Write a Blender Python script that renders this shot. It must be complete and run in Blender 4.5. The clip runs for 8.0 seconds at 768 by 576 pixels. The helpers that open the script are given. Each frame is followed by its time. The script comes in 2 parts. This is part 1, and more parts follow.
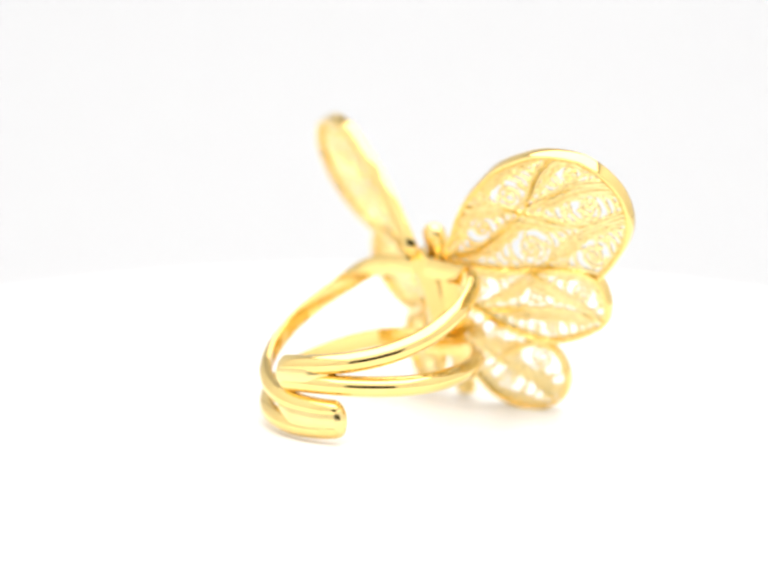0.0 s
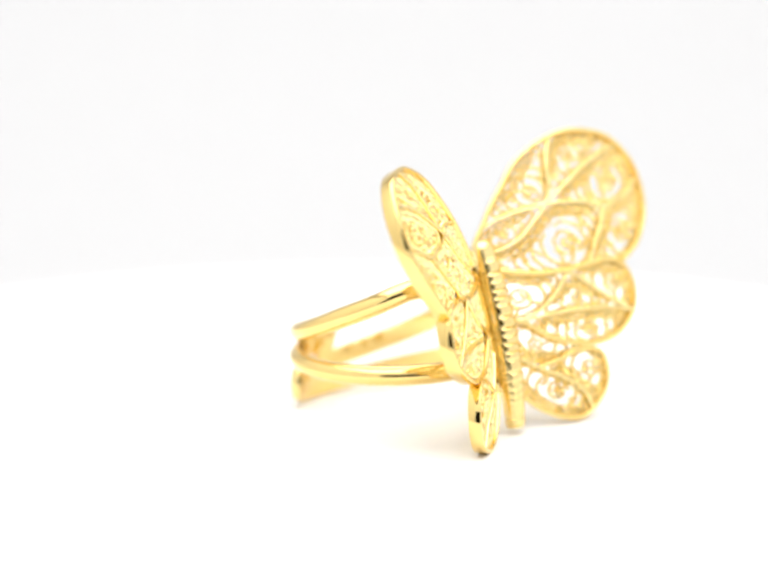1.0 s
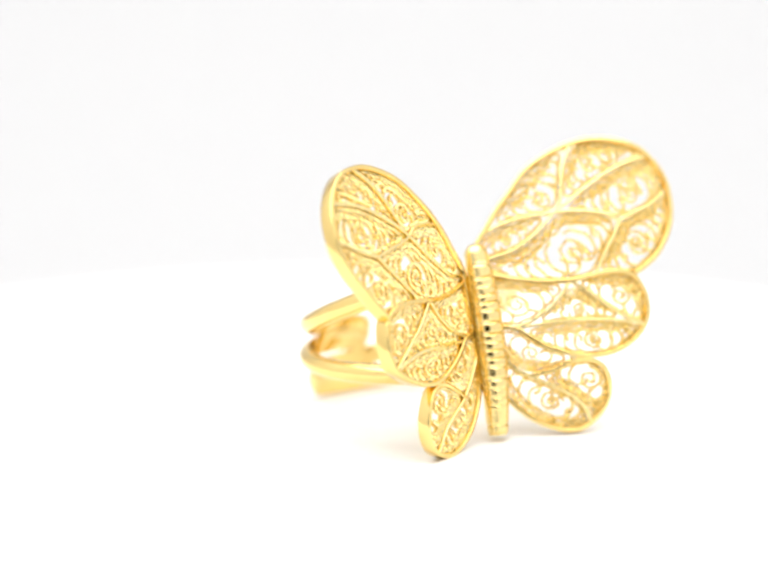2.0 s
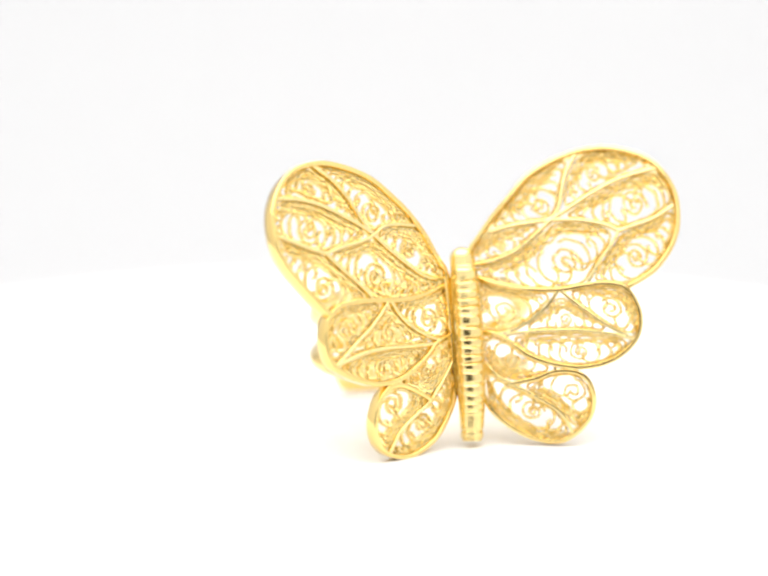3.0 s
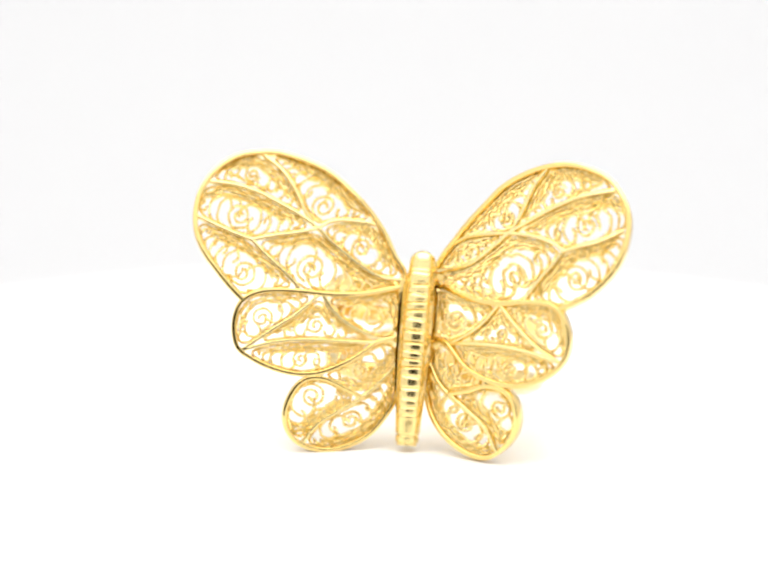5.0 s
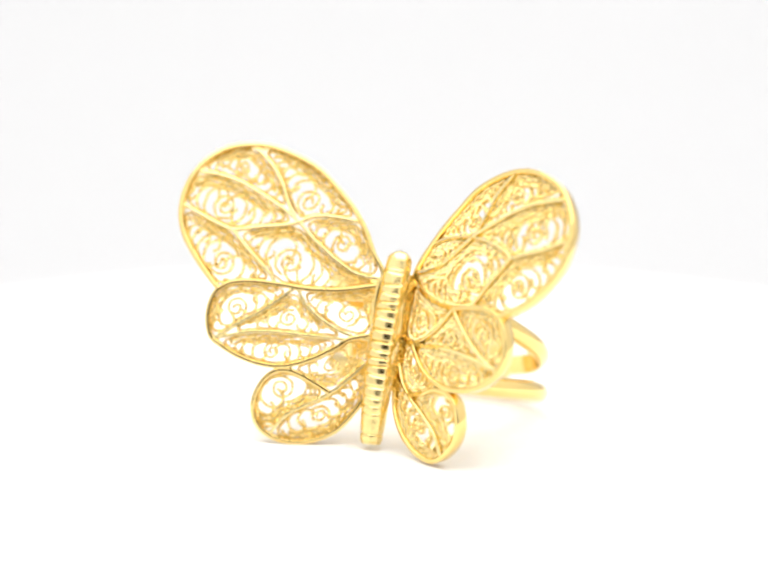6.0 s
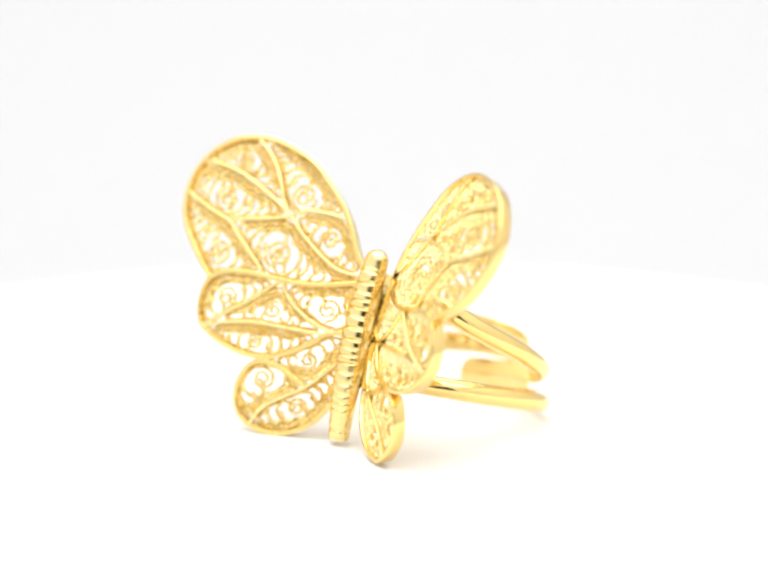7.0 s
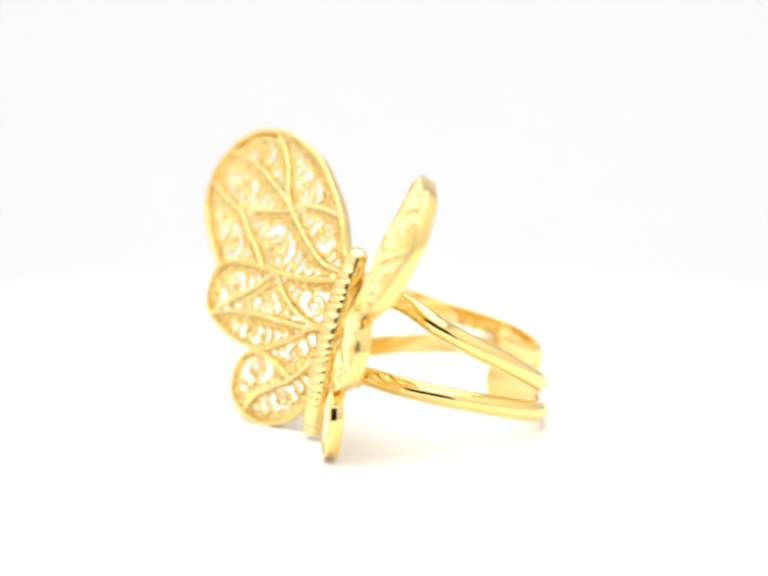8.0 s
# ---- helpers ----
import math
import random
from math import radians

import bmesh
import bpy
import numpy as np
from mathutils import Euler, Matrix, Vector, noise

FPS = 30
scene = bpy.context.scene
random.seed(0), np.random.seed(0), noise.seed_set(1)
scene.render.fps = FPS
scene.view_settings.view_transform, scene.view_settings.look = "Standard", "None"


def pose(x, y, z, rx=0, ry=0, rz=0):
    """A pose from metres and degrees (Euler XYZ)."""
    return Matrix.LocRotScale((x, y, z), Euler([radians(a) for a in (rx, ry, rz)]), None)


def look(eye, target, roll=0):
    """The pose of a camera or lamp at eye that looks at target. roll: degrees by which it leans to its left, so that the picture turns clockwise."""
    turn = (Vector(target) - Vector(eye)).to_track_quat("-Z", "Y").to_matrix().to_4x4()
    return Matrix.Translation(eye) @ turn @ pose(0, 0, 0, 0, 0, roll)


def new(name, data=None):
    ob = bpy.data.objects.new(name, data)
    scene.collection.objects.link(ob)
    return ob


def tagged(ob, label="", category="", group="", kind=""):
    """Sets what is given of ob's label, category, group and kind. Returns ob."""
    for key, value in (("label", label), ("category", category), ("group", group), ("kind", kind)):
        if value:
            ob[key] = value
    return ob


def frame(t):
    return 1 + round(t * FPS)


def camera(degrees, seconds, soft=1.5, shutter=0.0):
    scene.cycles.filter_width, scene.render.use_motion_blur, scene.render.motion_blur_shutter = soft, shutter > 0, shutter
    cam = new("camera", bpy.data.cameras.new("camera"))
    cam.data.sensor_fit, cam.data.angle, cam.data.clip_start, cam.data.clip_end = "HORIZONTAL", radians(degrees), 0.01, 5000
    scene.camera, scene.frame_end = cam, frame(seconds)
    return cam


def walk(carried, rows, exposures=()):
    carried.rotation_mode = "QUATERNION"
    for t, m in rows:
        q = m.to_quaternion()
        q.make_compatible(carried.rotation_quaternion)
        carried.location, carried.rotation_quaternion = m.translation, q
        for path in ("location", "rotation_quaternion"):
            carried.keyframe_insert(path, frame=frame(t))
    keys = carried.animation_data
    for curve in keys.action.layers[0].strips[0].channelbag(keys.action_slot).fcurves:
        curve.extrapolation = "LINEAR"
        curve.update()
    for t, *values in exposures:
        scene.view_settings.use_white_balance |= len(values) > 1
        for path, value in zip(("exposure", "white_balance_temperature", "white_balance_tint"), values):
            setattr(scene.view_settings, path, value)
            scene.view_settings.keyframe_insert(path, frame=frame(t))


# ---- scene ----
from math import comb

MM = 0.001          # everything below is laid out in millimetres
LIFT = 0.36         # the ring's own zero lies this far over the turntable

# ---- camera: stands still before the turntable ----
cam = camera(13.72, 8.0, soft=2.7)
EYE = Vector((0.0, -0.26631, 0.06781))
VIEW = look(EYE, EYE + Vector((-0.00689, 0.97843, -0.20645)), 0.49)
walk(cam, [(0.0, VIEW), (8.0, VIEW)])
cam.data.dof.use_dof = True
cam.data.dof.focus_distance = 0.2625
cam.data.dof.aperture_fstop = 16.0

# ---- light: the lamp panel in the roof of a white photo box, dark room before it ----
world = bpy.data.worlds.new("world")
scene.world = world
world.use_nodes = True
world.node_tree.nodes["Background"].inputs[0].default_value = (1.0, 0.93, 0.85, 1)
world.node_tree.nodes["Background"].inputs[1].default_value = 0.02


def area_lamp(name, m, sx, sy, watts, colour):
    data = bpy.data.lights.new(name, "AREA")
    data.shape, data.size, data.size_y, data.energy, data.color = "RECTANGLE", sx, sy, watts, colour
    ob = new(name, data)
    ob.matrix_world = m
    return ob


area_lamp("roof_lamp", pose(0, -0.01, 0.322), 0.46, 0.46, 1.79, (1.0, 0.985, 0.97))


# ---- materials ----
def material(name):
    m = bpy.data.materials.new(name)
    m.use_nodes = True
    t = m.node_tree
    return m, t, t.nodes["Principled BSDF"]


def gold(name, colour, deep, rough, grain, bump, scale):
    """Polished or matt gold plate: tone, roughness and relief vary at two sizes."""
    m, t, b = material(name)
    n, l = t.nodes, t.links
    co = n.new("ShaderNodeTexCoord")
    big = n.new("ShaderNodeTexNoise")
    big.inputs["Scale"].default_value, big.inputs["Detail"].default_value = 350, 3
    fine = n.new("ShaderNodeTexNoise")
    fine.inputs["Scale"].default_value, fine.inputs["Detail"].default_value = scale, 2
    l.new(co.outputs["Object"], big.inputs["Vector"])
    l.new(co.outputs["Object"], fine.inputs["Vector"])
    mix = n.new("ShaderNodeMix")
    mix.data_type = "RGBA"
    mix.inputs[6].default_value, mix.inputs[7].default_value = (*colour, 1), (*deep, 1)
    l.new(big.outputs["Fac"], mix.inputs[0])
    l.new(mix.outputs[2], b.inputs["Base Color"])
    b.inputs["Metallic"].default_value = 1.0
    rr = n.new("ShaderNodeMapRange")
    rr.inputs["To Min"].default_value, rr.inputs["To Max"].default_value = rough - grain, rough + grain
    l.new(fine.outputs["Fac"], rr.inputs["Value"])
    l.new(rr.outputs["Result"], b.inputs["Roughness"])
    bu = n.new("ShaderNodeBump")
    bu.inputs["Strength"].default_value, bu.inputs["Distance"].default_value = bump, 0.00004
    l.new(fine.outputs["Fac"], bu.inputs["Height"])
    l.new(bu.outputs["Normal"], b.inputs["Normal"])
    return m


def white(name, colour, rough, bump, scale):
    m, t, b = material(name)
    n, l = t.nodes, t.links
    co = n.new("ShaderNodeTexCoord")
    no = n.new("ShaderNodeTexNoise")
    no.inputs["Scale"].default_value, no.inputs["Detail"].default_value = scale, 4
    l.new(co.outputs["Object"], no.inputs["Vector"])
    ramp = n.new("ShaderNodeMix")
    ramp.data_type = "RGBA"
    ramp.inputs[6].default_value = (*colour, 1)
    ramp.inputs[7].default_value = (*[c * 0.985 for c in colour], 1)
    l.new(no.outputs["Fac"], ramp.inputs[0])
    l.new(ramp.outputs[2], b.inputs["Base Color"])
    b.inputs["Roughness"].default_value = rough
    b.inputs["Specular IOR Level"].default_value = 0.3
    bu = n.new("ShaderNodeBump")
    bu.inputs["Strength"].default_value, bu.inputs["Distance"].default_value = bump, 0.0002
    l.new(no.outputs["Fac"], bu.inputs["Height"])
    l.new(bu.outputs["Normal"], b.inputs["Normal"])
    return m


# one gold throughout; the polished tone is deeper with bounced orange light painted in
GOLD_POLISHED = gold("gold_polished", (0.925, 0.695, 0.285), (0.88, 0.635, 0.22), 0.085, 0.035, 0.15, 2500)
GOLD_WIRE = gold("gold_wire", (0.935, 0.77, 0.41), (0.905, 0.725, 0.335), 0.22, 0.06, 0.35, 5000)
GOLD_SATIN = gold("gold_satin", (0.94, 0.77, 0.385), (0.91, 0.725, 0.315), 0.10, 0.035, 0.2, 3000)
GOLD_BRUSHED = gold("gold_brushed", (0.92, 0.73, 0.34), (0.88, 0.675, 0.27), 0.22, 0.06, 0.35, 1800)
WHITE_DISC = white("white_acrylic", (0.95, 0.947, 0.943), 0.45, 0.05, 120)
WHITE_CLOTH = white("white_fabric", (0.83, 0.83, 0.83), 0.9, 0.2, 400)
WHITE_SWEEP = white("white_paper", (0.712, 0.717, 0.727), 0.8, 0.1, 300)


# ---- mesh helpers ----
def mesh_of(name, verts, faces, mat, scale=MM, smooth=True):
    me = bpy.data.meshes.new(name)
    me.from_pydata([tuple(c * scale for c in v) for v in verts], [], faces)
    me.materials.append(mat)
    me.update()
    if smooth:
        me.polygons.foreach_set("use_smooth", [True] * len(me.polygons))
        me.set_sharp_from_angle(angle=radians(50))
    return me


def part(name, verts, faces, mat, parent, label=""):
    ob = new(name, mesh_of(name, verts, faces, mat))
    ob.parent = parent
    return tagged(ob, label) if label else ob


def smooth_line(points, step, closed=False):
    """Catmull-Rom through the points, then even steps."""
    p = np.array(points, float)
    n = len(p)
    q = np.vstack([p[-1], p, p[:2]]) if closed else np.vstack([2 * p[0] - p[1], p, 2 * p[-1] - p[-2]])
    out = []
    for i in range(n if closed else n - 1):
        a, b, c, d = q[i], q[i + 1], q[i + 2], q[i + 3]
        for s in np.linspace(0, 1, 16, endpoint=False):
            out.append(0.5 * (2 * b + (c - a) * s + (2 * a - 5 * b + 4 * c - d) * s * s + (3 * b - a - 3 * c + d) * s ** 3))
    out.append(p[0] if closed else p[-1])
    return even(np.array(out), step)


def even(p, step):
    seg = np.linalg.norm(np.diff(p, axis=0), axis=1)
    run = np.concatenate([[0], np.cumsum(seg)])
    m = max(3, int(round(run[-1] / step)) + 1)
    t = np.linspace(0, run[-1], m)
    return np.stack([np.interp(t, run, p[:, k]) for k in range(p.shape[1])], 1)


def loft(rings, closed=False, caps=True):
    """Faces over equal rings of points."""
    k, n = len(rings[0]), len(rings)
    verts = [v for r in rings for v in r]
    faces = []
    for i in range(n if closed else n - 1):
        a, b = i * k, ((i + 1) % n) * k
        for j in range(k):
            faces.append((a + j, a + (j + 1) % k, b + (j + 1) % k, b + j))
    if caps and not closed:
        faces.append(tuple(range(k))[::-1])
        faces.append(tuple((n - 1) * k + j for j in range(k)))
    return verts, faces


# ---- the white photo box ----
def slab(name, x0, x1, y0, y1, z0, z1, mat):
    v = [(x, y, z) for x in (x0, x1) for y in (y0, y1) for z in (z0, z1)]
    f = [(0, 1, 3, 2), (4, 6, 7, 5), (0, 4, 5, 1), (2, 3, 7, 6), (0, 2, 6, 4), (1, 5, 7, 3)]
    ob = new(name, mesh_of(name, v, f, mat, 1.0, False))
    return ob


def photo_box():
    zf, yb = -0.045, 0.37
    tagged(slab("floor", -0.26, 0.26, -0.26, yb, zf - 0.006, zf, WHITE_CLOTH), "seamless white fabric floor of a photo box", "floor", kind="structure")
    prof = [(0.09, zf + 0.001)] + [(0.235 + 0.115 * math.sin(a), zf + 0.116 - 0.115 * math.cos(a)) for a in np.linspace(0, math.pi / 2, 28)] + [(0.35, 0.335)]
    n = len(prof)
    v = [(x, y + k * 0.0015, z - k * 0.0008) for k in (0, 1) for x in (-0.255, 0.255) for y, z in prof]
    f = [(i, i + 1, n + i + 1, n + i)[::-1] for i in range(n - 1)] + [(2 * n + i, 2 * n + i + 1, 3 * n + i + 1, 3 * n + i) for i in range(n - 1)]
    tagged(new("backdrop", mesh_of("backdrop", v, f, WHITE_SWEEP, 1.0)), "white paper sweep curving up behind the turntable", "backdrop", kind="structure")
    tagged(slab("wall_north", -0.26, 0.26, yb, yb + 0.006, zf, 0.34, WHITE_CLOTH), "plain white fabric back wall of a photo box", "wall", kind="structure")
    tagged(slab("wall_west", -0.266, -0.26, -0.26, yb + 0.006, zf, 0.34, WHITE_CLOTH), "plain white fabric side wall of a photo box", "wall", kind="structure")
    tagged(slab("wall_east", 0.26, 0.266, -0.26, yb + 0.006, zf, 0.34, WHITE_CLOTH), "plain white fabric side wall of a photo box", "wall", kind="structure")
    tagged(slab("ceiling", -0.266, 0.266, -0.26, yb + 0.006, 0.34, 0.346, WHITE_CLOTH), "plain white roof of a photo box", "ceiling", kind="structure")
    # front wall with the opening for the camera
    x, z0, z1, y0, y1 = 0.13, -0.010, 0.142, -0.266, -0.26
    outer = [(-0.266, zf), (0.266, zf), (0.266, 0.346), (-0.266, 0.346)]
    inner = [(-x, z0), (x, z0), (x, z1), (-x, z1)]
    v = [(a, y, b) for y in (y0, y1) for ring in (outer, inner) for a, b in ring]
    f = []
    for i in range(4):
        j = (i + 1) % 4
        f += [(i, j, 4 + j, 4 + i), (8 + j, 8 + i, 12 + i, 12 + j), (4 + i, 4 + j, 12 + j, 12 + i), (j, i, 8 + i, 8 + j)]
    ob = new("wall_south", mesh_of("wall_south", v, f, WHITE_CLOTH, 1.0, False))
    tagged(ob, "white fabric front wall with an opening", "wall", kind="structure")


photo_box()


def turned(name, prof, mat, parent, n=160):
    """A round part turned from its outline of (radius, height), both ends on the axis."""
    k = len(prof) - 2
    verts = [(r * math.cos(2 * math.pi * i / n), r * math.sin(2 * math.pi * i / n), z) for i in range(n) for r, z in prof[1:-1]]
    verts += [(0, 0, prof[0][1]), (0, 0, prof[-1][1])]
    faces = []
    for i in range(n):
        j = (i + 1) % n
        faces += [(i * k + q + 1, j * k + q + 1, j * k + q, i * k + q) for q in range(k - 1)]
        faces += [(n * k, i * k, j * k), (n * k + 1, j * k + k - 1, i * k + k - 1)]
    return part(name, verts, faces, mat, parent)


def turntable():
    ob = tagged(new("turntable"), "round white display turntable with a rounded edge", "turntable")
    turned("disc", [(0, 0), (40, 0), (64.6, 0), (66.0, -0.25), (66.8, -0.9), (67.0, -1.8), (67.0, -9), (66.4, -10), (60, -10.4), (0, -10.4)], WHITE_DISC, ob)
    turned("base", [(0, -10.4), (57, -10.4), (58, -11), (58, -44), (57, -45), (0, -45)], WHITE_DISC, ob)
    return ob


TABLE = turntable()

# ---- the butterfly ring ----
RING = tagged(new("butterfly_ring"), "gold filigree butterfly ring with an open split band", "ring")
RING.empty_display_size = 0.01
RING.location = (0, 0, LIFT * MM)

AXIS_X = 1.6
# depth of each wing's sheet over (distance from the body, height)
SHEET = {1: (-3.9003, -1.1435, 0.5706, 0.03334, -0.02072, 0.01844), -1: (-6.4394, -0.5043, 0.3491, 0.00836, -0.00282, 0.01227)}

# wire plan of each wing: distance from the body's midline, height
RIGHT = {}
RIGHT["fore_rim"] = [(1.5, 13.3), (1.7, 14.1), (2.4, 15.3), (3.2, 16.4), (4.3, 17.9), (5.7, 19.5), (7.3, 21.2), (9.3, 22.5), (11.3, 23.3), (13.1, 23.6), (14.8, 23.4), (16.4, 22.8), (17.5, 21.6), (18.1, 20.2), (18.1, 18.7), (17.7, 17.1), (16.8, 15.6), (15.4, 14.2), (14.1, 13.4), (12.9, 12.8)]
RIGHT["mid_rim"] = [(1.6, 13.1), (2.5, 12.9), (3.7, 12.6), (5.5, 12.4), (7.7, 12.5), (9.6, 12.9), (11.2, 13.1), (12.6, 12.8), (13.3, 11.9), (13.7, 10.5), (13.4, 8.9), (12.3, 7.6), (10.7, 6.7), (8.7, 6.3), (6.7, 6.5), (5.0, 7.1), (3.8, 8.1), (3.1, 8.6), (1.9, 8.8)]
RIGHT["low_rim"] = [(3.6, 4.7), (5.4, 5.3), (6.7, 5.9), (8.2, 5.9), (9.2, 5.2), (9.6, 3.7), (9.3, 2.2), (8.3, 0.9), (7.0, 0.1), (5.4, 0.2), (3.8, 0.9), (2.6, 1.9), (1.9, 2.9), (1.5, 4.1), (1.4, 5.4)]
RIGHT["main"] = [(1.7, 13.8), (3.7, 14.5), (5.3, 15.4), (6.9, 16.8), (8.1, 17.9), (9.7, 19.0), (11.6, 20.2), (13.6, 21.2), (15.6, 21.8), (17.1, 22.1)]
RIGHT["upper"] = [(11.1, 23.2), (9.9, 21.5), (9.2, 19.8), (8.7, 18.7), (8.1, 17.9)]
RIGHT["cross"] = [(3.0, 16.1), (4.3, 16.9), (6.1, 17.5), (8.1, 17.9), (9.7, 18.0), (11.0, 17.9), (12.2, 17.6), (12.9, 17.2)]
RIGHT["tip"] = [(17.8, 19.1), (15.9, 18.2), (14.3, 17.7), (12.9, 17.2)]
RIGHT["fork"] = [(12.9, 17.2), (12.0, 16.0), (11.0, 14.8), (9.7, 12.9)]
RIGHT["mid_a"] = [(7.7, 12.5), (6.5, 11.0), (5.3, 9.9), (3.7, 8.9), (1.7, 8.4)]
RIGHT["mid_b"] = [(7.7, 12.5), (9.2, 11.1), (11.0, 9.7), (13.0, 8.6)]
RIGHT["mid_c"] = [(3.1, 8.6), (5.7, 9.1), (8.5, 9.3), (10.8, 9.1), (13.0, 8.6)]
RIGHT["low_a"] = [(1.7, 6.7), (2.6, 5.4), (3.6, 4.7), (5.4, 3.7), (7.0, 2.5), (8.0, 0.7)]
LEFT = {}
LEFT["fore_rim"] = [(1.1, 13.0), (1.2, 14.0), (1.8, 15.2), (2.6, 17.0), (3.9, 18.8), (5.5, 20.4), (7.3, 21.9), (9.4, 22.9), (11.4, 23.5), (13.2, 23.6), (14.9, 23.3), (16.4, 22.3), (17.4, 20.8), (17.7, 19.2), (17.5, 17.6), (16.8, 16.1), (15.8, 14.8), (14.5, 13.3), (13.4, 12.2)]
LEFT["mid_rim"] = [(1.1, 12.8), (3.6, 12.4), (6.0, 12.4), (8.4, 12.7), (10.4, 12.9), (12.2, 12.8), (13.4, 12.2), (13.9, 11.2), (14.0, 9.8), (13.6, 8.4), (12.6, 7.6), (11.1, 6.8), (9.1, 6.2), (7.1, 6.2), (5.1, 6.9), (3.5, 7.8), (2.7, 8.4), (1.3, 8.8)]
LEFT["low_rim"] = [(3.7, 4.0), (5.1, 4.9), (6.7, 5.7), (8.1, 5.7), (9.1, 4.8), (9.7, 3.2), (9.5, 1.6), (8.5, 0.4), (6.7, -0.2), (4.9, 0.0), (3.1, 0.9), (1.9, 2.4), (1.3, 3.8), (1.1, 5.3)]
LEFT["main"] = [(1.2, 13.3), (2.8, 13.7), (4.4, 14.7), (6.4, 16.3), (7.9, 17.7), (9.3, 18.7), (10.9, 19.6), (12.9, 20.6), (14.9, 21.2), (17.1, 21.5)]
LEFT["upper"] = [(12.9, 23.6), (11.1, 22.2), (9.9, 20.7), (9.0, 19.1), (8.3, 18.1)]
LEFT["cross"] = [(2.9, 17.7), (4.9, 18.1), (6.7, 18.2), (7.9, 17.7), (9.2, 17.4), (11.2, 17.2), (13.0, 16.9)]
LEFT["tip"] = [(17.8, 18.9), (16.0, 18.1), (14.4, 17.4), (13.0, 16.9)]
LEFT["fork"] = [(13.0, 16.9), (12.0, 15.9), (10.8, 14.8), (9.6, 13.7), (8.8, 12.7)]
LEFT["mid_a"] = [(7.2, 12.6), (6.2, 11.1), (4.8, 9.9), (2.7, 8.8), (1.2, 8.4)]
LEFT["mid_b"] = [(7.2, 12.6), (9.2, 10.9), (11.1, 9.7), (13.3, 8.2)]
LEFT["mid_c"] = [(13.3, 8.2), (10.7, 8.8), (8.3, 8.9), (5.9, 8.7), (2.7, 8.4)]
LEFT["low_a"] = [(8.4, 0.3), (7.1, 2.0), (5.5, 3.0), (3.7, 4.0), (2.1, 5.5), (1.2, 6.8)]
RIGHT["joint"] = [(6.73, 5.92), (6.75, 6.5)]
LEFT["joint"] = [(6.75, 5.66), (7.1, 6.24)]


def on_sheet(side, p):
    """Points of the plan laid on the bowed wing: place and normal."""
    p = np.asarray(p, float)
    a, b, c, d, e, g = SHEET[side]
    u, z = p[:, 0], p[:, 1] - 12
    y = a + b * u + c * z + d * u * u + e * u * z + g * z * z
    nrm = np.stack([side * (b + 2 * d * u + e * z), -np.ones_like(u), c + e * u + 2 * g * z], 1)
    nrm /= np.linalg.norm(nrm, axis=1)[:, None]
    return np.stack([AXIS_X + side * u, y, p[:, 1]], 1), nrm


def strip(side, p, thick, front, back, closed=False, bead=0.0, rng=None):
    """A metal strip on edge along a line of the plan; bead: notches of a twisted wire."""
    pos, nrm = on_sheet(side, p)
    if closed:
        tan = np.roll(pos, -1, 0) - np.roll(pos, 1, 0)
    else:
        tan = np.gradient(pos, axis=0)
    tan /= np.linalg.norm(tan, axis=1)[:, None] + 1e-12
    sid = np.cross(tan, nrm)
    sid /= np.linalg.norm(sid, axis=1)[:, None] + 1e-12
    rings = []
    n = len(pos)
    for i in range(n):
        k = 1.0 if not bead else (1 + bead if i % 3 == 0 else 1 - bead * 0.6)
        if rng:
            k *= rng.uniform(0.88, 1.12)
        h = thick / 2 * k
        f = front + (0.09 if bead and i % 3 == 0 else 0.0) + (rng.uniform(-0.03, 0.03) if rng else 0.0)
        r = min(h * 0.75, (front - back) * 0.3)
        if bead:
            sec = [(h, back + r * 0.5), (h, f - r), (h * 0.62, f - r * 0.25), (0, f), (-h * 0.62, f - r * 0.25), (-h, f - r), (-h, back + r * 0.5), (0, back)]
        else:
            e = 0.05
            sec = [(h * 0.8, back), (h, back + e), (h, f - e * 1.6), (h * 0.86, f - e * 0.5), (h * 0.6, f), (0, f + 0.004), (-h * 0.6, f), (-h * 0.86, f - e * 0.5), (-h, f - e * 1.6), (-h, back + e), (-h * 0.8, back)]
        rings.append([tuple(pos[i] + sid[i] * a + nrm[i] * b) for a, b in sec])
    return loft(rings, closed)


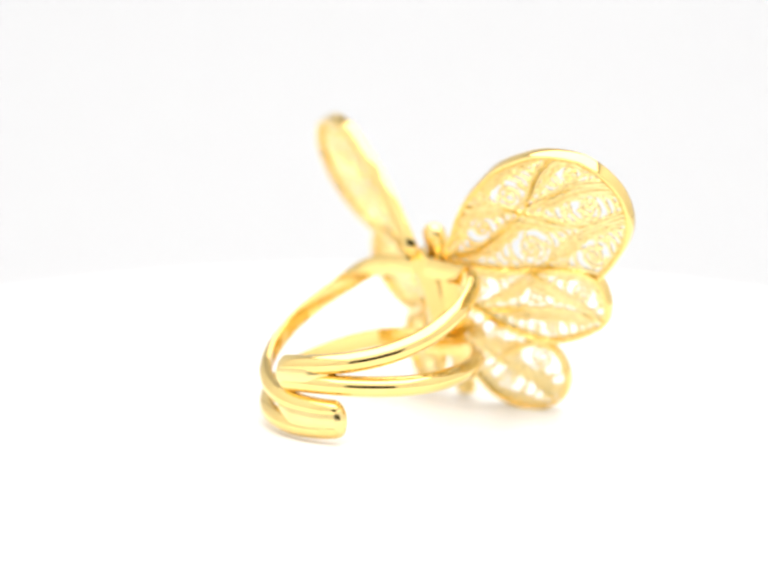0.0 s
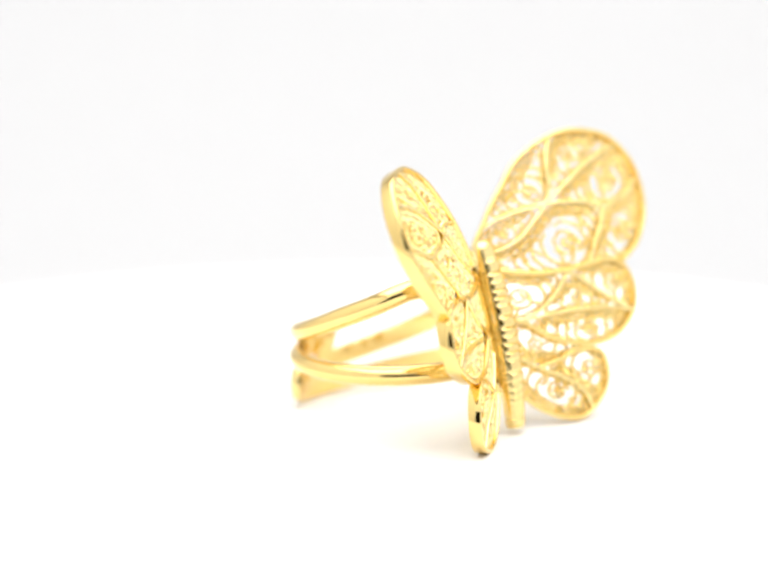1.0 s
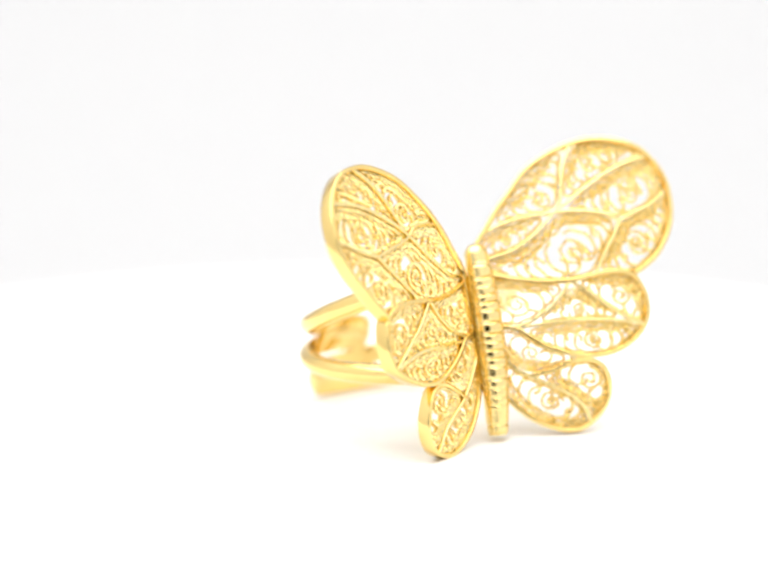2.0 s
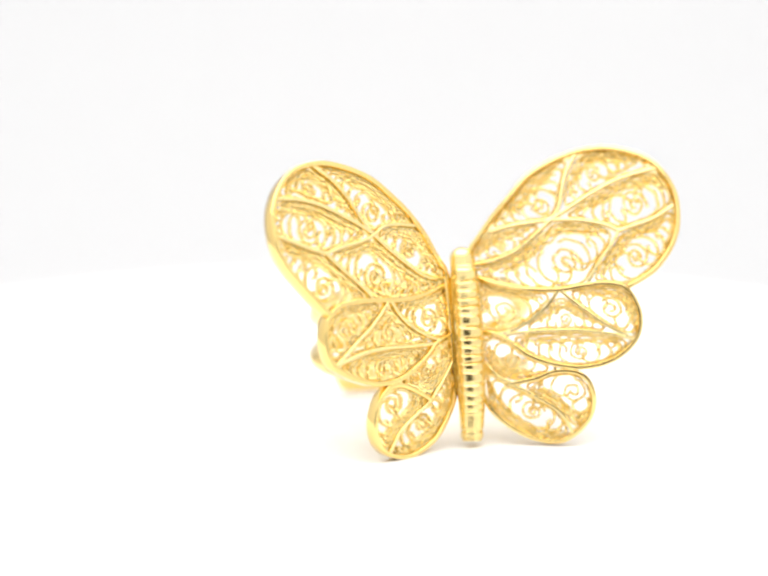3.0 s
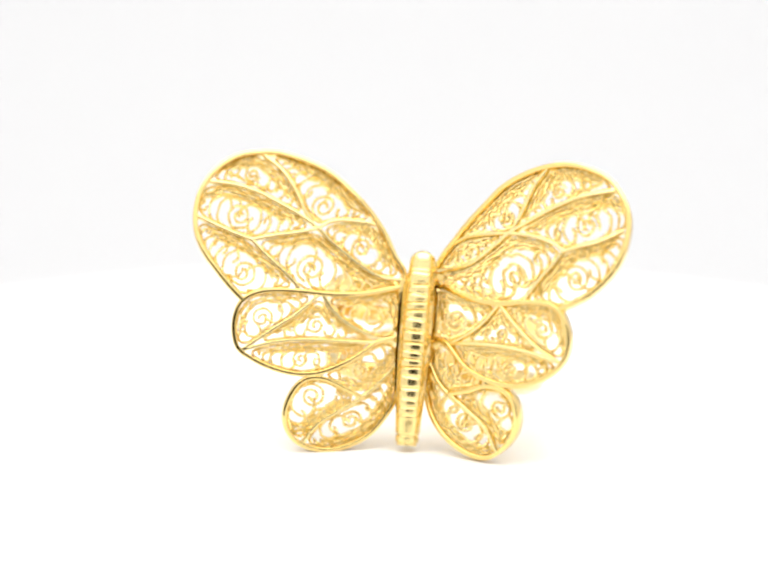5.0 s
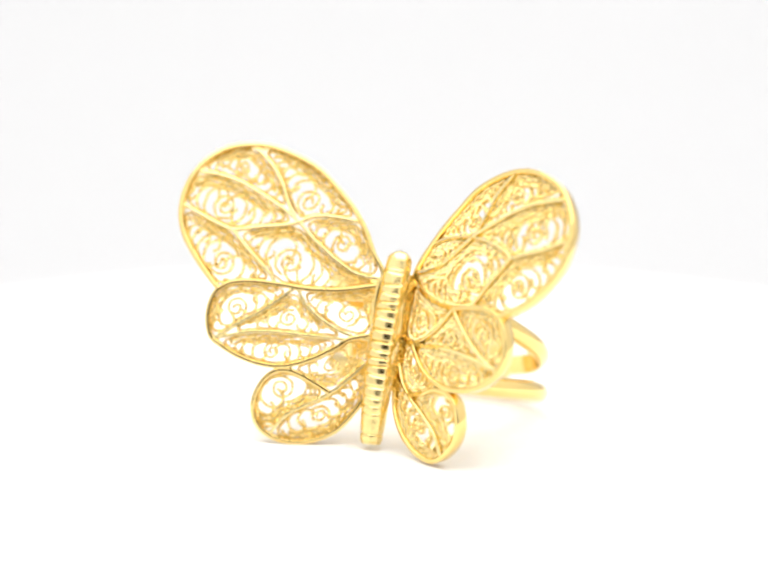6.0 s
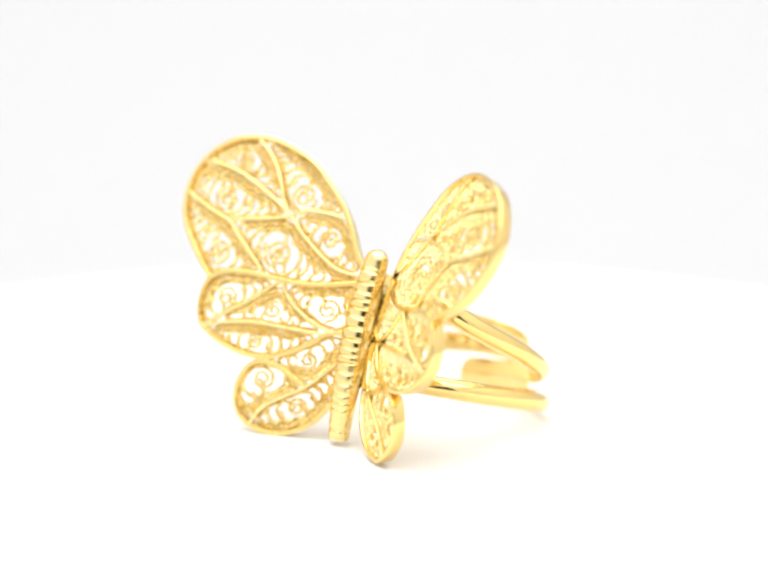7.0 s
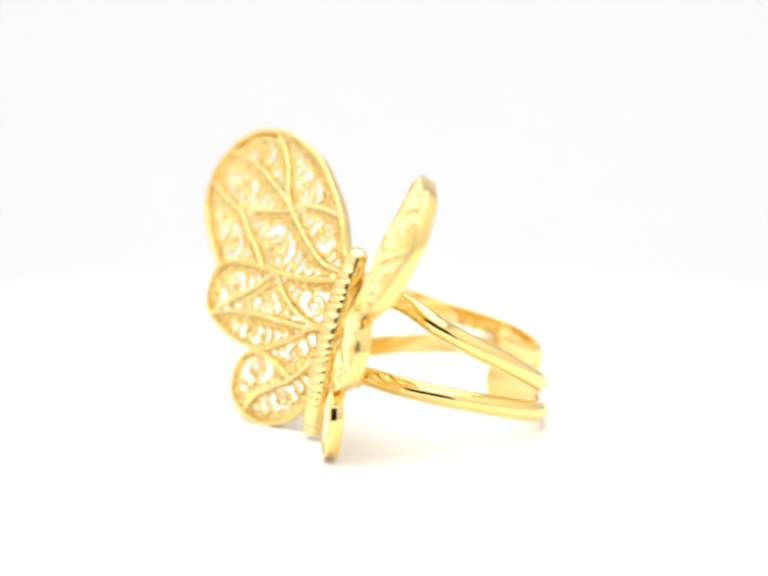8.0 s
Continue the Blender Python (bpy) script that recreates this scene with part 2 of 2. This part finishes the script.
def contours(field, level, x0, y0, cell):
    """Closed level lines of a grid, by marching squares."""
    link = {}
    ny, nx = field.shape
    ins = field >= level
    mixed = ins[:-1, :-1].astype(int) + ins[1:, :-1] + ins[:-1, 1:] + ins[1:, 1:]
    for j, i in zip(*np.nonzero((mixed > 0) & (mixed < 4))):
        cor = [(j, i), (j, i + 1), (j + 1, i + 1), (j + 1, i)]
        hits = []
        for k in range(4):
            a, b = cor[k], cor[(k + 1) % 4]
            if ins[a] != ins[b]:
                hits.append((min(a, b), max(a, b)))
        for k in range(0, len(hits) - 1, 2):
            link.setdefault(hits[k], []).append(hits[k + 1])
            link.setdefault(hits[k + 1], []).append(hits[k])
    out, done = [], set()
    for start in link:
        if start in done:
            continue
        line, cur = [], start
        while cur is not None:
            done.add(cur)
            line.append(cur)
            cur = next((q for q in link[cur] if q not in done), None)
        pts = []
        for a, b in line:
            fa, fb = field[a], field[b]
            s = (level - fa) / (fb - fa)
            pts.append((x0 + cell * (a[1] + s * (b[1] - a[1])), y0 + cell * (a[0] + s * (b[0] - a[0]))))
        if len(pts) > 12:
            out.append(np.array(pts))
    return out


def panels(lines):
    """The openings between the wires of a wing: a grid of distances to the nearest wire, and a number for each opening."""
    cell = 0.08
    x0, y0, nx, ny = 0.4, -1.2, 232, 325
    gx, gy = np.meshgrid(x0 + cell * np.arange(nx), y0 + cell * np.arange(ny))
    dist = np.full(gx.shape, 9.0)
    for ln in lines:
        q = even(ln, 0.1)
        for a in range(0, len(q), 24):
            s = q[a:a + 24]
            dd = np.sqrt(((gx[..., None] - s[:, 0]) ** 2 + (gy[..., None] - s[:, 1]) ** 2).min(-1))
            dist = np.minimum(dist, dd)
    free = dist > 0.17
    label = np.zeros(gx.shape, int)
    count = 0
    for j, i in zip(*np.nonzero(free)):
        if label[j, i]:
            continue
        count += 1
        stack = [(j, i)]
        label[j, i] = count
        while stack:
            a, b = stack.pop()
            for c, d in ((a + 1, b), (a - 1, b), (a, b + 1), (a, b - 1)):
                if 0 <= c < ny and 0 <= d < nx and free[c, d] and not label[c, d]:
                    label[c, d] = count
                    stack.append((c, d))
    outside = label[0, 0]
    return gx, gy, dist, label, [k for k in range(1, count + 1) if k != outside and (label == k).sum() > 90], x0, y0, cell


def scroll_line(c, r, turns, start, wind):
    """A flat spiral of wire that winds inwards."""
    n = int(40 * turns)
    a = np.linspace(0, 2 * math.pi * turns, n)
    rad = r * (1 - 0.80 * (a / a[-1]) ** 0.85)
    off = r * 0.10 * (a / a[-1])
    return np.stack([c[0] + rad * np.cos(start + wind * a) + off * math.cos(start), c[1] + rad * np.sin(start + wind * a) + off * math.sin(start)], 1)


RIMS = {"fore": dict(thick=0.42, front=0.28, back=-0.94), "mid": dict(thick=0.40, front=0.18, back=-1.06), "low": dict(thick=0.40, front=0.15, back=-0.94)}
VEIN = dict(thick=0.30, front=0.14, back=-0.60)
WIRE = dict(thick=0.205, front=-0.13, back=-0.60, bead=0.34)
LOBES = {"fore": ("main", "upper", "cross", "tip", "fork"), "mid": ("mid_a", "mid_b", "mid_c"), "low": ("low_a", "joint")}
LOBE_NAME = {"fore": "upper_wing", "mid": "middle_wing", "low": "lower_wing"}


def wing(side, plan, rng):
    pull = 0.35 if side < 0 else 0.0              # the roots run in under the body
    lines = {k: smooth_line([(u - pull * min(1.0, max(0.0, (2.2 - u) / 1.1)), z) for u, z in v], 0.16) for k, v in plan.items()}
    inner = 1.72 if side > 0 else 0.95
    edge = np.array([(inner, 3.4), (inner, 14.4)])
    root = np.array([(inner - 0.5, 4.4), (inner - 0.5, 13.2)])
    gx, gy, dist, label, ids, x0, y0, cell = panels(list(lines.values()) + [edge])
    lobes = {}
    for key, veins in LOBES.items():
        lobe = part(LOBE_NAME[key], *strip(side, lines[key + "_rim"], **RIMS[key]), GOLD_POLISHED, RING, "gold wing lobe, flat strip rim filled with filigree")
        lobes[key] = lobe
        for v in veins:
            part("vein", *strip(side, lines[v], **VEIN), GOLD_SATIN, lobe)
    for k in ids:
        field = np.where(label == k, dist, 0.0)
        jj, ii = np.nonzero(label == k)
        cx, cy = gx[jj, ii].mean(), gy[jj, ii].mean()
        near = {key: np.linalg.norm(lines[key + "_rim"].mean(0) - (cx, cy)) for key in lobes}
        key = min(near, key=near.get)
        fill_panel(side, field, gx, gy, lobes[key], key, rng, x0, y0, cell)
    part("root_strip", *strip(side, even(root, 0.2), thick=1.6, front=0.8 if side > 0 else 0.25, back=-0.75), GOLD_POLISHED, lobes["mid"])


def bend(line, rng, amount, closed=False):
    """Small unevenness of bent wire."""
    n = len(line)
    a = np.linspace(0, 2 * math.pi, n, endpoint=not closed)
    off = np.zeros((n, 2))
    for k in range(2, 2 + max(3, n // 14)):
        for c in (0, 1):
            off[:, c] += math.cos(rng.uniform(0, 6.28)) * np.sin(k * a + rng.uniform(0, 6.28))
    return line + off * amount / math.sqrt(max(3, n // 14))


def rounded(line, times):
    """A closed line with its corners worn off."""
    line = even(np.vstack([line, line[:1]]), 0.085)[:-1]
    for _ in range(times):
        line = (np.roll(line, 1, 0) + 2 * line + np.roll(line, -1, 0)) / 4
    return even(np.vstack([line, line[:1]]), 0.075)[:-1]


def within(line, gx, gy):
    """Which grid points lie inside a closed line."""
    ins = np.zeros(gx.shape, bool)
    for (ax, ay), (bx, by) in zip(line, np.roll(line, -1, 0)):
        if ay != by:
            ins ^= ((ay > gy) != (by > gy)) & (gx < (bx - ax) * (gy - ay) / (by - ay) + ax)
    return ins


def fill_panel(side, field, gx, gy, lobe, key, rng, x0, y0, cell):
    """A rounded loop of beaded wire, a bundle of wires laid along one of its flanks, a coil where there is most room, and bows towards both ends."""
    def lay(name, line, closed=False, sink=0.0):
        w = dict(WIRE)
        lift = rng.uniform(-0.07, 0.07) - sink
        w["front"], w["back"] = w["front"] + lift, w["back"] + lift * 0.5
        w["thick"] *= rng.uniform(0.92, 1.10)
        part(name, *strip(side, line, closed=closed, rng=rng, **w), GOLD_WIRE, lobe)

    jj, ii = np.nonzero(field > 0)
    pts = np.stack([gx[jj, ii], gy[jj, ii]], 1)
    mid = pts.mean(0)
    axis, cross = np.linalg.eigh(np.cov((pts - mid).T))[1].T[::-1]
    if (cross[1] < 0) != (key == "low"):
        cross = -cross
    deep = field.max()
    loops = contours(field, 0.24, x0, y0, cell)
    if not loops:
        return
    loop = rounded(max(loops, key=len), int(18 + 70 * min(1.0, max(0.0, deep - 0.5))))
    if len(loop) < 24:
        return
    ins = within(loop, gx, gy)
    lay("edging_wire", bend(loop, rng, 0.04, True), True)
    room = np.full(gx.shape, 9.0)
    for p in loop[::2]:
        room = np.minimum(room, np.hypot(gx - p[0], gy - p[1]))
    inner = np.where(ins, room, 0.0)
    room = np.where(ins, room - 0.12, -1.0)
    steps = (0.21, 0.40, 0.58) if deep > 1.25 else (0.21, 0.40) if deep > 0.9 else (0.21,) if deep > 0.65 else ()
    for q, lv in enumerate(steps):
        for line in contours(inner, lv, x0, y0, cell)[:1]:
            line = rounded(line, 24)
            reach = (line - mid) @ cross
            up = reach > np.quantile(reach, 0.46 + 0.05 * q)
            if not up.any() or up.all():
                continue
            k = int(np.argmax(~up))
            line, up = np.roll(line, -k, 0), np.roll(up, -k)
            keep = even(line[up], 0.075)
            if len(keep) < 12 or np.linalg.norm(np.diff(keep, axis=0), axis=1).max() > 0.3:
                continue
            keep = bend(keep, rng, 0.075)
            lay("edging_wire", keep, sink=0.05 * q)
            for p in keep[::3]:
                room = np.minimum(room, np.hypot(gx - p[0], gy - p[1]) - 0.11)
    j, i = np.unravel_index(np.argmax(room), room.shape)
    r = min(room[j, i], 1.25)
    if r < 0.2:
        return
    c = np.array((gx[j, i], gy[j, i]))
    turns = 1.15 + 0.6 * min(r, 1.1)
    lay("scroll", bend(even(scroll_line(c, r, turns, rng.uniform(0, 6.28), rng.choice((-1, 1))), 0.075), rng, 0.05))
    along = (gx - mid[0]) * axis[0] + (gy - mid[1]) * axis[1]
    s0 = float((c - mid) @ axis)
    for way in (1, -1):
        s, last = s0 + way * (r * 0.35 + 0.1), c + axis * way * r
        while True:
            s += way * 0.12
            sel = (np.abs(along - s) < 0.07) & (room > 0)
            if not sel.any():
                break
            k = np.argmax(np.where(sel, room, -1))
            q = np.array((gx.flat[k], gy.flat[k]))
            rad = min(room.flat[k] + 0.12, 1.35)
            if rad < 0.26:
                break
            front = q + axis * way * rad
            if (front - last) @ axis * way < 0.62 + 0.24 * rng.random():
                continue
            base = math.atan2(axis[1] * way, axis[0] * way)
            turn = rng.choice((-1, 1))
            a = np.linspace(-1.6, 3.3, 44)
            shrink = np.where(a < 1.2, 1.0, 1.0 - 0.55 * (a - 1.2) / 2.1)
            wob = rng.uniform(-0.25, 0.25)
            bow = np.stack([q[0] + rad * shrink * np.cos(base + wob + turn * a), q[1] + rad * shrink * np.sin(base + wob + turn * a)], 1)
            lay("scroll", bend(even(bow, 0.075), rng, 0.05))
            last = front


def body_axis(s):
    """s runs from the head, 0, to the tail, 1."""
    bow = 0.55 * math.sin(math.pi * s)
    return np.array((2.38 - 0.68 * s, -5.9 - 4.2 * s - bow, 15.75 - 15.6 * s))


def butterfly_body():
    rings, n, k = [], 260, 40
    jit = random.Random(9)
    depth = [jit.uniform(0.05, 0.17) for _ in range(30)]
    lean = [jit.uniform(-0.16, 0.16) for _ in range(30)]
    for i in range(n + 1):
        s = i / n
        c, c2 = body_axis(s), body_axis(s + 0.01)
        t = (c2 - c) / np.linalg.norm(c2 - c)
        side = np.array((1.0, 0, 0)) - t * t[0]
        side /= np.linalg.norm(side)
        fwd = np.cross(side, t)
        if fwd[1] > 0:
            fwd = -fwd
        r = 0.90 + 0.43 * math.sin(math.pi * min(1, (s + 0.10) / 1.13))
        r *= math.sqrt(max(0.02, 1 - max(0, 1 - s / 0.055) ** 2)) * (1 if s < 0.985 else 0.9)
        ring = []
        for j in range(k):
            a = 2 * math.pi * j / k
            front = max(0.0, math.cos(a))
            rr = r * (1 - 0.10 * math.exp(-((s - 0.945) / 0.006) ** 2))
            if 0.10 < s < 0.86:
                turn = s * 17.9 / 0.86 + 0.22 * math.sin(23 * s)
                q = turn + lean[int(turn)] * math.sin(a)
                notch = (0.5 - 0.5 * math.cos(2 * math.pi * q)) ** 7
                crest = min(1.0, max(0.0, (front - 0.45) / 0.4))
                rr *= 1 + 0.07 * crest * (1 - notch) - depth[int(turn)] * (0.8 if s < 0.6 else 0.5) * notch * crest
            ring.append(tuple(c + fwd * rr * math.cos(a) * 0.82 + side * rr * math.sin(a)))
        rings.append(ring)
    v, f = loft(rings)
    part("body", v, f, GOLD_BRUSHED, RING, "ridged tapering gold butterfly body")


# ---- the open band: two wires on each side that meet side by side at the back ----
BAND = dict(cx=2.19, cy=2.2, rx=8.92, back=8.75, front=9.88)
WIRES = {
    "upper_west": (-1, math.pi + 0.28, (12.1, 16.94, 5.02, 7.6, 5.40)),
    "lower_west": (-1, math.pi + 0.28, (4.87, 6.13, 3.26, 5.62, 4.22)),
    "upper_east": (1, math.pi + 0.52, (12.1, 14.0, 2.6, 2.5, 2.55)),
    "lower_east": (1, math.pi + 0.52, (4.86, 6.38, 1.47, -0.27, 1.09)),
}


def band_wire(side, last, heights, first=0.0, wide=None):
    """A half-round bar bent round the finger; wide: half its width along it."""
    s = np.linspace(first or -0.035, 1, 124 if not first else 40)
    ph = s * last
    z = sum(comb(4, k) * s ** k * (1 - s) ** (4 - k) * heights[k] for k in range(5))
    if heights[0] > 8 and not first:
        hold = np.clip(((0.28 if side > 0 else 0.34) - s) / 0.22, 0, 1)
        hold = hold * hold * (3 - 2 * hold)
        z = z * (1 - hold) + (12.1 - (2.5 if side > 0 else 0.6) * s) * hold   # runs on through the mount in one line
    y = BAND["cy"] - np.where(np.cos(ph) > 0, BAND["front"], BAND["back"]) * np.cos(ph)
    flat = -5.75 if heights[0] > 8 else -6.8                  # flattened behind the butterfly
    ease = 1.9 if heights[0] > 8 else 0.8
    y = flat + np.logaddexp(0, (y - flat) / ease) * ease
    pos = np.stack([BAND["cx"] + side * BAND["rx"] * np.sin(ph), y, z], 1)
    tan = np.gradient(pos, axis=0)
    tan /= np.linalg.norm(tan, axis=1)[:, None]
    out = np.stack([side * np.sin(ph), -np.cos(ph), np.zeros_like(ph)], 1)
    radial = out
    out = np.stack([tan[:, 1], -tan[:, 0], 0 * ph], 1)
    out /= np.linalg.norm(out, axis=1)[:, None]
    out *= np.sign((out * radial).sum(1))[:, None]
    up = np.cross(tan, out)
    up *= np.sign(up[:, 2:3])
    rings = []
    for i in range(len(s)):
        left = (len(s) - 1 - i) / (5.0 if wide else 3.0)
        end = 0.25 + 0.75 * math.sqrt(max(0.0, 1 - max(0.0, 1 - left) ** 2))
        h, t = (0.90 if wide is None else wide(i / (len(s) - 1))) * end, (1.0 if wide is None else min(1.06, 0.35 + 2.2 * i / (len(s) - 1))) * (0.35 + 0.65 * end)
        sec = [(-h * 0.92, 0.0), (-h, 0.12 * t), (-h * 0.88, 0.45 * t), (-h * 0.62, 0.76 * t), (-h * 0.32, 0.94 * t), (0, t), (h * 0.32, 0.94 * t), (h * 0.62, 0.76 * t), (h * 0.88, 0.45 * t), (h, 0.12 * t), (h * 0.92, 0.0), (0, -0.04)]
        rings.append([tuple(pos[i] + up[i] * a + out[i] * (b - 0.4)) for a, b in sec])
    return loft(rings)


def band():
    for side, last, heights in WIRES.values():
        part("band_wire", *band_wire(side, last - 0.04, heights), GOLD_POLISHED, RING, "polished half-round gold band wire")
    for a, b in (("upper_west", "lower_west"), ("upper_east", "lower_east")):
        side, last, up = WIRES[a]
        low = WIRES[b][2]
        mean = tuple((p + q) / 2 for p, q in zip(up, low))
        flare = lambda f: 0.45 + 1.15 * min(1.0, f / 0.40) ** 0.8
        part("band_end", *band_wire(side, last, mean, (math.pi - 0.34) / last, flare), GOLD_BRUSHED, RING, "flattened polished gold band end")


butterfly_body()
band()
rng = random.Random(4)
wing(1, RIGHT, rng)
wing(-1, LEFT, rng)


# ---- what turns ----
TURN = [(0.0, 138.0), (0.1, 126.5), (0.2, 112.5), (0.3, 102.3), (0.4, 89.5), (0.5, 78.6), (0.6, 64.2), (0.7, 62.4), (1.0, 57.5), (1.5, 49.2), (2.0, 40.7), (2.5, 32.2), (3.0, 23.9),
        (3.5, 16.1), (4.0, 7.5), (4.5, 0.0), (5.0, -8.6), (5.5, -17.0), (6.0, -25.5), (6.5, -33.4), (7.0, -42.2), (7.5, -50.0), (8.0, -59.0)]


def motions():
    walk(TABLE, [(t, pose(0, 0, 0, 0, 0, a)) for t, a in TURN])
    walk(RING, [(t, pose(0, 0, LIFT * MM, 0, 0, a)) for t, a in TURN])


motions()
